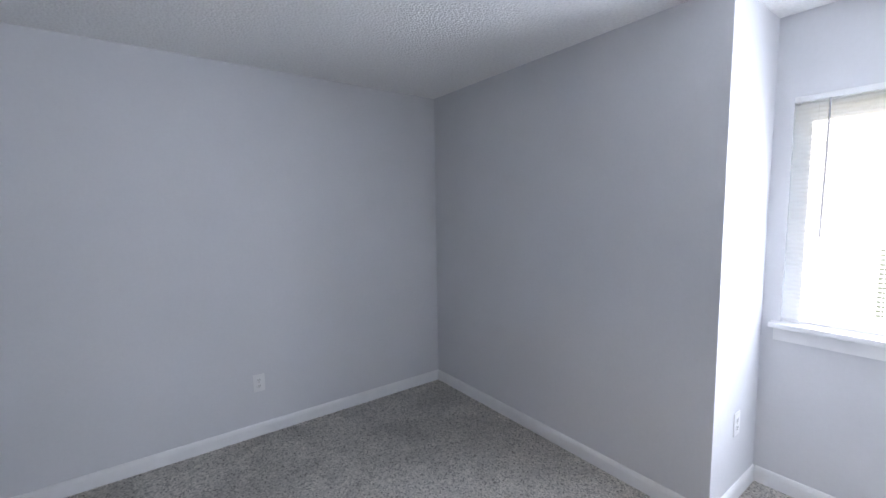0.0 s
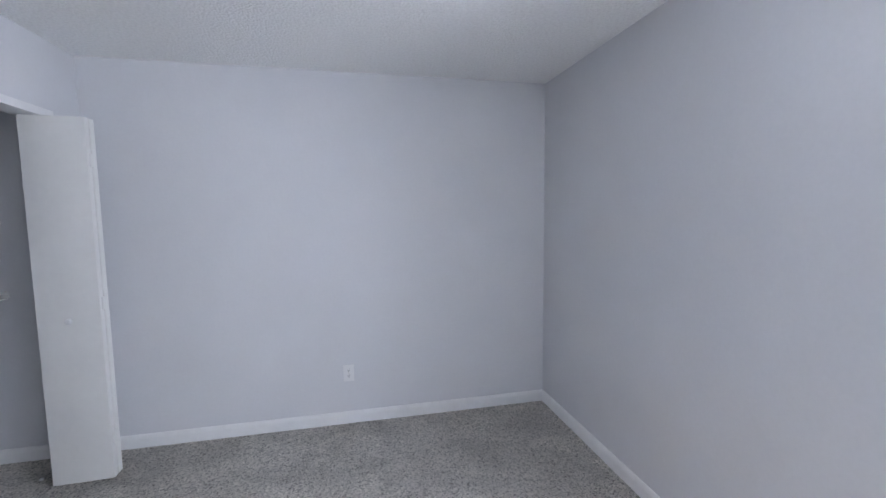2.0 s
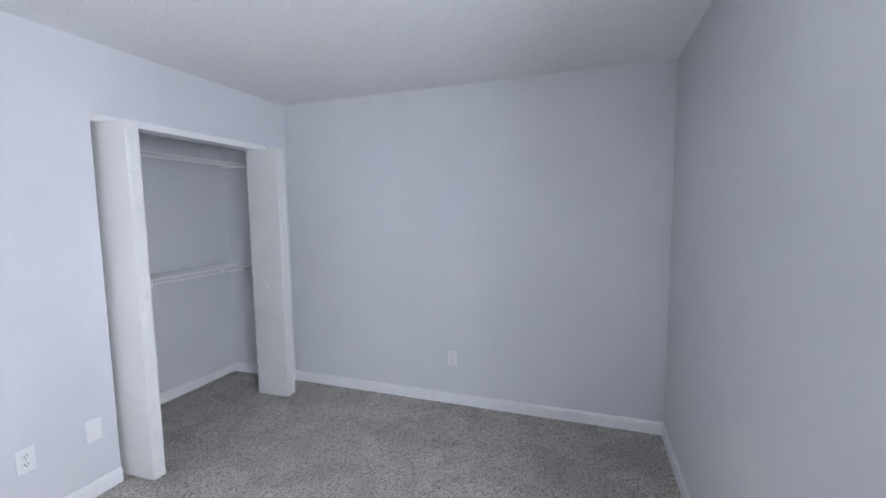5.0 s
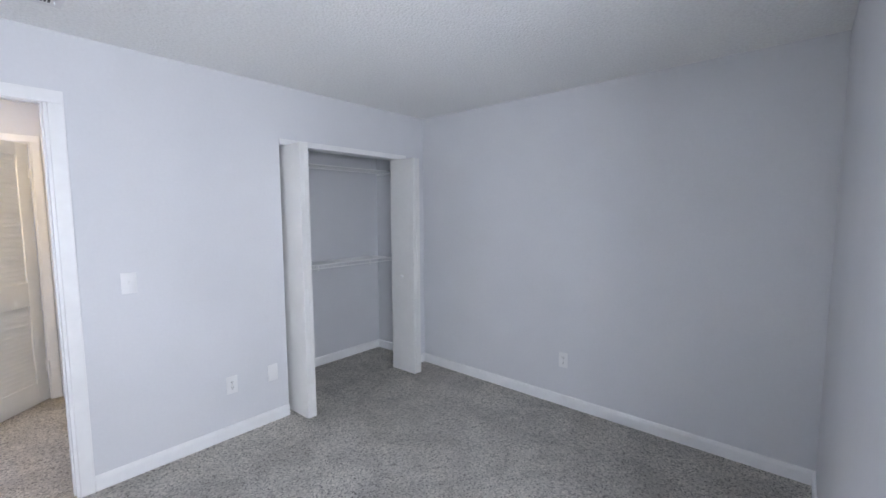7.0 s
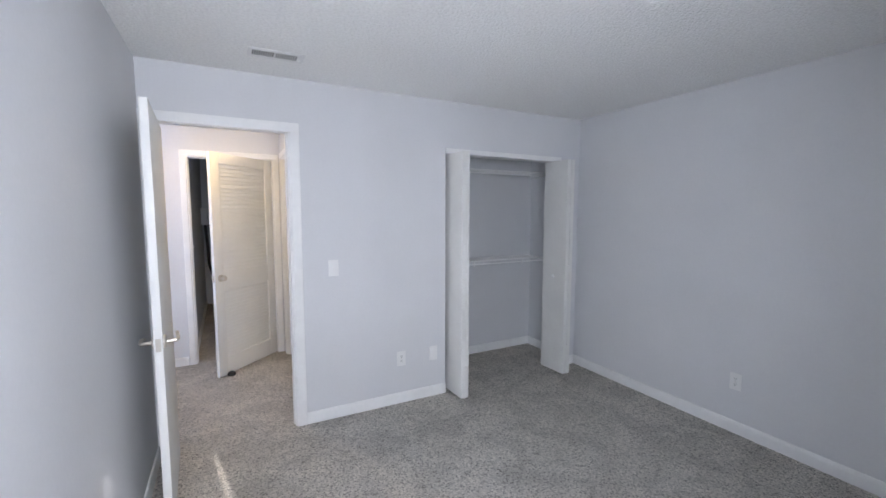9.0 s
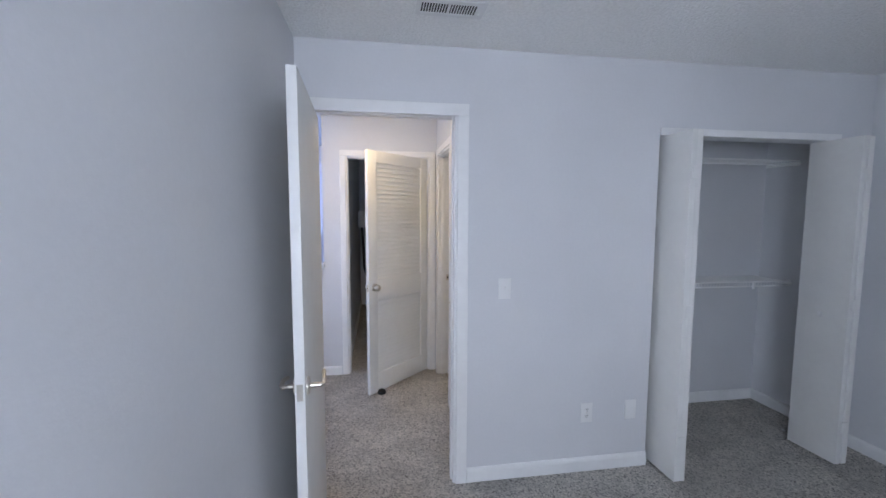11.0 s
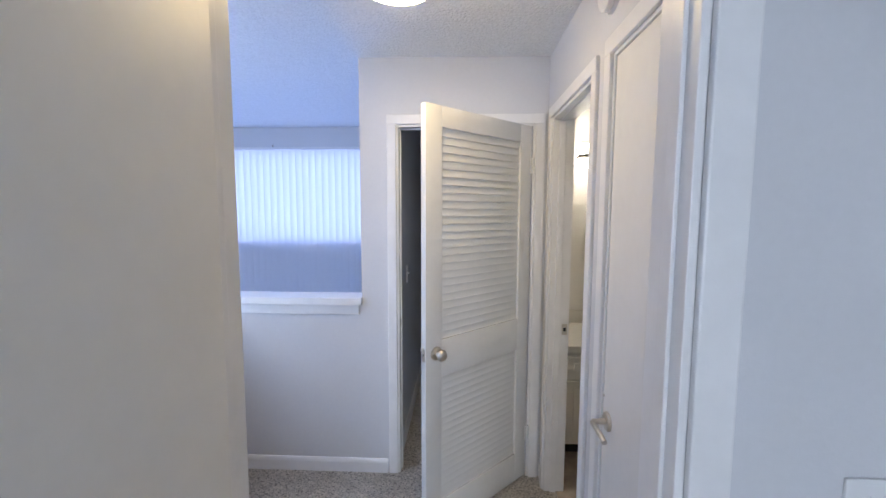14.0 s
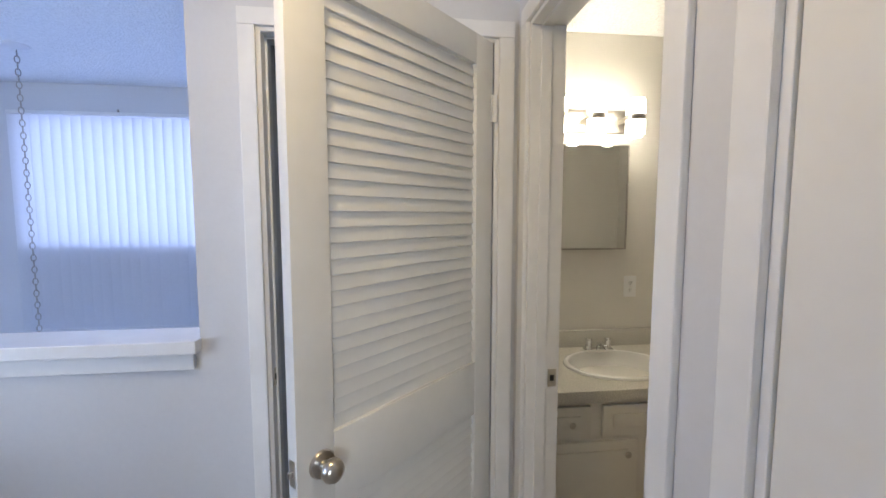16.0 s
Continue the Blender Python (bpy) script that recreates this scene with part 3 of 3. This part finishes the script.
lamp = thing("ceiling_light", "lit opal glass ceiling light in a brushed nickel pan", "ceiling light", pose(-0.90, 0.886, HH))
part("base_pan", lathe([(0, 0), (0.130, 0), (0.146, -0.010), (0.160, -0.028), (0.164, -0.044), (0.160, -0.050), (0.138, -0.050), (0, -0.046)], 48), NICKEL, lamp, "brushed nickel pan")
part("shade", lathe([(0.137, -0.050), (0.135, -0.058), (0.122, -0.073), (0.094, -0.087), (0.05, -0.093), (0, -0.095)], 48), DOME, lamp, "lit opal glass dome")
smoke = thing("smoke_detector", "round white smoke detector high on the wall", "smoke detector", pose(-0.79, HALL_N, 2.315, 90))
part("base", lathe([(0.066, 0), (0.066, 0.012), (0.05, 0.012)], 32), PLASTIC, smoke)
part("cover", lathe([(0.060, 0.012), (0.060, 0.030), (0.050, 0.038), (0.02, 0.041), (0, 0.041)], 32), PLASTIC, smoke)

# ---------------------------------------------------------------- utility closet behind the louvred door
UX, UY = -4.85, 0.73
structure("utility_wall", boxes((UX - 0.1, HALL_W - 0.11, 0.535, UY, -0.12, 2.515), (UX - 0.1, UX, UY, 1.63, 0, 2.515), (UX - 0.1, -2.61, 1.63, 1.70, 0, 2.515)), PAINT, "grey painted utility closet interior", "wall")
structure("utility_ceiling", boxes((UX, HALL_W - 0.11, UY, 1.63, HH, HH + 0.05)), POPCORN, "textured utility closet ceiling", "ceiling")
baseboard("utility_baseboard", [(HALL_W - 0.11, UY, UX, UY, 0, 1)])
wall_plate("switch", "white toggle light switch inside the utility closet", pose(-2.29, UY, 1.157, 0, 0, 180))
ctrl = thing("control_box", "beige wall box with black hoses hanging below", "control box", pose(-4.45, UY, 1.47, 0, 0, 180))
part("box_body", boxes((-0.11, 0.11, -0.10, 0, -0.13, 0.13), bevel=0.008), PLASTIC, ctrl)
part("box_cover", boxes((-0.10, 0.10, -0.107, -0.10, -0.11, 0.11), bevel=0.003), PLASTIC, ctrl)
for i, mat in enumerate((BLACKPIPE, METALG, BLACKPIPE, PLASTIC, METALG)):
    dx, dy = -0.09 + 0.045 * i, -0.05 - 0.03 * (i % 3)
    part("hose", tube([(dx, dy, -0.13), (dx + 0.01, dy - 0.02, -0.45), (dx - 0.02, dy - 0.03, -0.75), (dx + 0.03, dy - 0.09, -0.98), (dx + 0.02, dy - 0.22, -1.16), (dx, dy - 0.30, -1.22)], 0.020 - 0.002 * i, 10), mat, ctrl, ("black rubber hose", "grey metal hose", "black rubber hose", "white plastic hose", "grey metal hose")[i])
heater = thing("water_heater", "dark grey cylindrical water heater in the closet", "water heater", pose(-4.45, 1.24, 0.002))
part("tank", lathe([(0, 0), (0.24, 0), (0.25, 0.02), (0.25, 1.45), (0.23, 1.49), (0, 1.50)], 32), STEEL, heater)
part("pipe", tube([(0.1, 0, 1.49), (0.1, 0, 2.45)], 0.02, 10), BLACKPIPE, heater, "black insulated pipe")

# ---------------------------------------------------------------- bathroom
BX, BY = -2.5, HALL_N + 0.11
structure("bath_floor", boxes((-2.6, -0.9, BY - 0.04, 3.4, -0.12, 0.002)), VINYL, "dark brown vinyl bathroom floor", "floor")
structure("bath_wall", boxes((BX - 0.11, BX, HALL_N, 3.4, 0, HH), (BX, HALL_W - 0.11, BY - 0.04, BY, 0, HH), (BX, -0.9, 3.3, 3.4, 0, HH), (-0.9, -0.84, BY, 3.4, 0, HH)), material("cream_bath_paint", (0.74, 0.715, 0.66), 0.5, bump=0.08, bump_scale=140, wear=0.02), "warm beige-grey bathroom wall", "wall")
structure("bath_ceiling", boxes((-2.6, -0.84, BY - 0.11, 3.4, HH, HH + 0.05)), POPCORN, "white textured bathroom ceiling", "ceiling")

van = thing("vanity_cabinet", "cream painted bathroom vanity with raised-panel doors", "vanity")
vf = -1.965
part("body", boxes((BX + 0.002, vf, BY + 0.004, 2.86, 0.09, 0.70)), CABINET, van, "", False)
# coloured near-black for the shade under the cabinet
part("toe_kick", boxes((BX + 0.002, vf - 0.06, BY + 0.004, 2.86, 0.002, 0.09)), RECESS_SHADE, van, "", False)


def raised_panel(name, y0, y1, z0, z1, knob):
    ob = part(name, boxes((vf, vf + 0.018, y0, y1, z0, z1), bevel=0.003), CABINET, van)
    part("panel", boxes((vf + 0.014, vf + 0.024, y0 + 0.045, y1 - 0.045, z0 + 0.04, z1 - 0.04), bevel=0.006), CABINET, ob)
    if knob:
        part("knob", lathe([(0, 0.026), (0.009, 0.025), (0.0145, 0.019), (0.012, 0.012), (0.005, 0.008), (0.006, 0)], 18, pose(vf + 0.018, *knob, 0, 90, 0)), NICKEL, ob, "brushed nickel knob")


raised_panel("drawer_front", 1.80, 2.005, 0.543, 0.682, (1.915, 0.611))
raised_panel("drawer_front", 2.06, 2.50, 0.543, 0.682, None)
raised_panel("drawer_front", 2.55, 2.80, 0.543, 0.682, (2.68, 0.611))
raised_panel("door", 1.80, 2.225, 0.11, 0.52, (2.172, 0.463))
raised_panel("door", 2.27, 2.78, 0.11, 0.52, (2.33, 0.463))

top = thing("vanity_countertop", "speckled beige laminate countertop with backsplash", "countertop")
SINK = (-2.197, 2.255, 0.20, 0.26)
bm = bmesh.new()
CT = 0.762
ring, outer = [], []
cx, cy, rx, ry = SINK
x0, x1, y0, y1 = BX + 0.002, -1.935, BY + 0.004, 2.88
for i in range(64):
    a = 2 * math.pi * i / 64
    c, s = math.cos(a), math.sin(a)
    ring.append(bm.verts.new((cx + (rx - 0.012) * c, cy + (ry - 0.012) * s, CT)))
    k = min(((x1 if c > 0 else x0) - cx) / c if abs(c) > 1e-6 else 9, ((y1 if s > 0 else y0) - cy) / s if abs(s) > 1e-6 else 9)
    outer.append(bm.verts.new((cx + k * c, cy + k * s, CT)))
for i in range(64):
    j = (i + 1) % 64
    bm.faces.new((ring[i], ring[j], outer[j], outer[i]))
part("worktop", bm, COUNTER, top, "", False)
part("front_edge", boxes((x1 - 0.02, x1 + 0.012, y0, y1, CT - 0.058, CT - 0.0005), bevel=0.010), COUNTER, top)
part("corner_fill", boxes((x1 - 0.09, x1 - 0.02, y0, y1, CT - 0.058, CT - 0.004)), COUNTER, top, "", False)
part("backsplash", boxes((x0, x0 + 0.02, y0, y1, CT - 0.02, CT + 0.095), bevel=0.004), COUNTER, top)
sink = thing("bathroom_sink", "white oval drop-in porcelain sink", "sink", pose(cx, cy, CT))
bm = lathe([(1.0, 0.0), (0.99, 0.010), (0.95, 0.014), (0.90, 0.010), (0.86, -0.01), (0.78, -0.07), (0.6, -0.115), (0.3, -0.135), (0.08, -0.14), (0, -0.14)], 48)
for v in bm.verts:
    v.co.x *= rx
    v.co.y *= ry
part("basin", bm, CERAMIC, sink)
part("drain", lathe([(0.024, -0.136), (0.018, -0.134), (0, -0.137)], 20), CHROME, sink)
tap = thing("faucet", "chrome two-handle bathroom faucet on the sink", "faucet", pose(cx - rx + 0.018, cy, CT + 0.011))
part("base", boxes((-0.022, 0.024, -0.078, 0.078, 0, 0.016), bevel=0.006), CHROME, tap)
part("spout", tube([(0, 0, 0.012), (0.01, 0, 0.040), (0.04, 0, 0.052), (0.085, 0, 0.048), (0.095, 0, 0.036)], 0.011, 12), CHROME, tap)
for y in (-0.053, 0.053):
    part("handle", lathe([(0, 0.062), (0.016, 0.060), (0.019, 0.045), (0.014, 0.028), (0.018, 0.014), (0.020, 0)], 16, pose(0, y, 0.012)), CHROME, tap)

cab = thing("medicine_cabinet", "framed mirror-fronted medicine cabinet above the sink", "mirror cabinet")
my0, my1, mz0, mz1 = 2.065, 2.452, 1.309, 1.88
part("body", boxes((BX + 0.001, BX + 0.020, my0 + 0.004, my1 - 0.004, mz0 + 0.004, mz1 - 0.004)), STEEL, cab, "", False)
part("mirror", boxes((BX + 0.020, BX + 0.024, my0 + 0.006, my1 - 0.006, mz0 + 0.006, mz1 - 0.006)), GLASS, cab, "plain silvered mirror", False)
for s in ((my0, my1, mz1 - 0.008, mz1), (my0, my1, mz0, mz0 + 0.008), (my0, my0 + 0.008, mz0 + 0.008, mz1 - 0.008), (my1 - 0.008, my1, mz0 + 0.008, mz1 - 0.008)):
    part("frame", boxes((BX + 0.001, BX + 0.028, *s), bevel=0.002), STEEL, cab)

bar = thing("vanity_light", "brushed metal vanity light bar with lit glass cylinders", "wall light")
part("back_plate", boxes((BX + 0.001, BX + 0.022, 1.90, 2.485, 1.942, 2.06), bevel=0.004), STEEL, bar)
for y in (1.985, 2.192, 2.40):
    lx = BX + 0.155
    arm = part("arm", boxes((BX + 0.02, lx, y - 0.02, y + 0.02, 1.981, 2.007), bevel=0.003), STEEL, bar)
    sh = part("shade", lathe([(0.040, -0.082), (0.046, -0.082), (0.046, 0.082), (0.040, 0.082)], 32, pose(lx, y, 1.992)), TUBE, bar, "lit frosted glass cylinder")
    part("band", lathe([(0.0475, -0.015), (0.0475, 0.012)], 32, pose(lx, y, 1.992)), STEEL, sh, "metal band")
    # glowing discs added in both ends, throwing more light up and down
    for z in (-0.074, 0.074):
        part("end_disc", lathe([(0, 0.003), (0.034, 0.003), (0.038, 0), (0.034, -0.003), (0, -0.003)], 24, pose(lx, y, 1.992 + z)), END_GLOW, sh, "glowing disc added at the cylinder end")
    for z in (-0.095, 0.092):
        part("rim", lathe([(0.0455, 0), (0.0475, 0), (0.0475, 0.004), (0.0455, 0.004), (0.0455, 0)], 32, pose(lx, y, 1.992 + z)), CHROME, sh)
wall_plate("outlet", "white duplex outlet on the bathroom wall by the mirror", pose(BX, 2.497, 1.097, 0, 0, 90))

# ---------------------------------------------------------------- living room beyond the half wall
LX, LY, LZ, LB = -4.0, -2.085, 2.53, -2.6
LW0, LW1, LWZ0, LWZ1 = -1.735, 0.25, 1.257, 2.265
structure("living_wall_west", boxes((LX - 0.14, LX, LY, LW0, LB, LZ), (LX - 0.14, LX, LW1, 0.53, LB, LZ), (LX - 0.14, LX, LW0, LW1, LB, LWZ0), (LX - 0.14, LX, LW0, LW1, LWZ1, LZ)), PAINT, "grey painted living room wall with a high window", "wall")
structure("living_wall_south", boxes((LX - 0.14, 0.12, LY - 0.12, LY, LB, LZ)), PAINT, "plain grey painted living room wall", "wall")
structure("living_wall_north", boxes((LX, HALL_W - 0.11, 0.535, 0.64, LB, -0.12)), PAINT, "plain grey lower wall", "wall")
# the gap in the east side is made up, for the added stair fill
structure("living_wall_east", boxes((-0.12, 0.0, LY, -1.9, LB, LZ), (-0.12, 0.0, -0.75, HALL_S - 0.12, LB, LZ), (-0.12, 0.0, -1.9, -0.75, LB, 0.75), (-0.12, 0.0, -1.9, -0.75, 2.1, LZ), (HALL_W - 0.11, 0.0, HALL_S - 0.11, HALL_S, LB, -0.12)), PAINT, "plain grey stairwell wall", "wall")
# unseen sheet and rails added so no sun enters through the made-up opening
shade = thing("stair_fill_shade", "added white sheet keeping sun out of the stairwell opening", "window", kind="structure")
part("sun_block_sheet", boxes((-0.012, -0.008, -1.905, -0.745, 0.745, 2.105)), BLIND, shade, "", False)
part("window_frame", boxes((-0.03, -0.014, -1.9, -0.75, 0.75, 0.79), (-0.03, -0.014, -1.9, -0.75, 2.06, 2.1), bevel=0.003), PLASTIC, shade)
structure("living_ceiling", boxes((LX - 0.14, 0.12, LY - 0.12, 0.535, LZ, LZ + 0.1), (-4.95, 0.0, 0.535, 1.74, LZ, LZ + 0.1)), POPCORN, "white textured living room ceiling", "ceiling")
structure("living_floor", boxes((LX - 0.14, 0.12, LY - 0.12, 0.6, LB - 0.1, LB)), CARPET, "grey carpet of the lower living room", "carpet")

vb = thing("vertical_blind", "closed white vertical blind over the living room window", "window blind")
part("head_rail", boxes((LX + 0.015, LX + 0.055, -1.775, 0.29, 2.277, 2.307), bevel=0.004), PLASTIC, vb)
bm = bmesh.new()
cols = [(0.004 * math.sin(math.pi * i / 6), -0.045 + 0.015 * i) for i in range(7)]
lo = [bm.verts.new((x, y, 0)) for x, y in cols]
hi = [bm.verts.new((x, y, 1.70)) for x, y in cols]
for i in range(6):
    bm.faces.new((lo[i], lo[i + 1], hi[i + 1], hi[i]))
vane = mesh_of("vane", bm, VANE, True)
for i in range(28):
    piece("vane", vane, vb, pose(LX + 0.036, -1.73 + i * 0.074, 0.574, 0, 0, 14 + random.uniform(-4, 4)))
hook = part("hook", boxes((LX + 0.015, LX + 0.03, -1.0, -0.99, 2.307, 2.337), bevel=0.002), STEEL, vb)

chain = thing("hanging_chain", "long metal chain hanging from a ceiling canopy", "chain", pose(-3.226, -1.096, LZ))
part("canopy", lathe([(0, -0.030), (0.012, -0.028), (0.03, -0.020), (0.060, -0.010), (0.066, 0)], 28), PLASTIC, chain, "white ceiling canopy")
bm = bmesh.new()
ring = [(0.012 * math.cos(a), 0, 0.022 * math.sin(a)) for a in [2 * math.pi * i / 12 for i in range(13)]]
link = mesh_of("link", tube(ring, 0.0028, 6), STEEL, True)
for i in range(62):
    piece("link", link, chain, pose(0, 0, -0.048 - 0.038 * i, 0, 0, 45 + 90 * (i % 2)))

# ---------------------------------------------------------------- outside
structure("ground", boxes((-60, 60, -60, 60, -3.2, -3.0)), material("lawn", (0.08, 0.11, 0.05), 0.9, grain=0.3, grain_scale=4, wear=0.2), "green ground around the building", "ground")
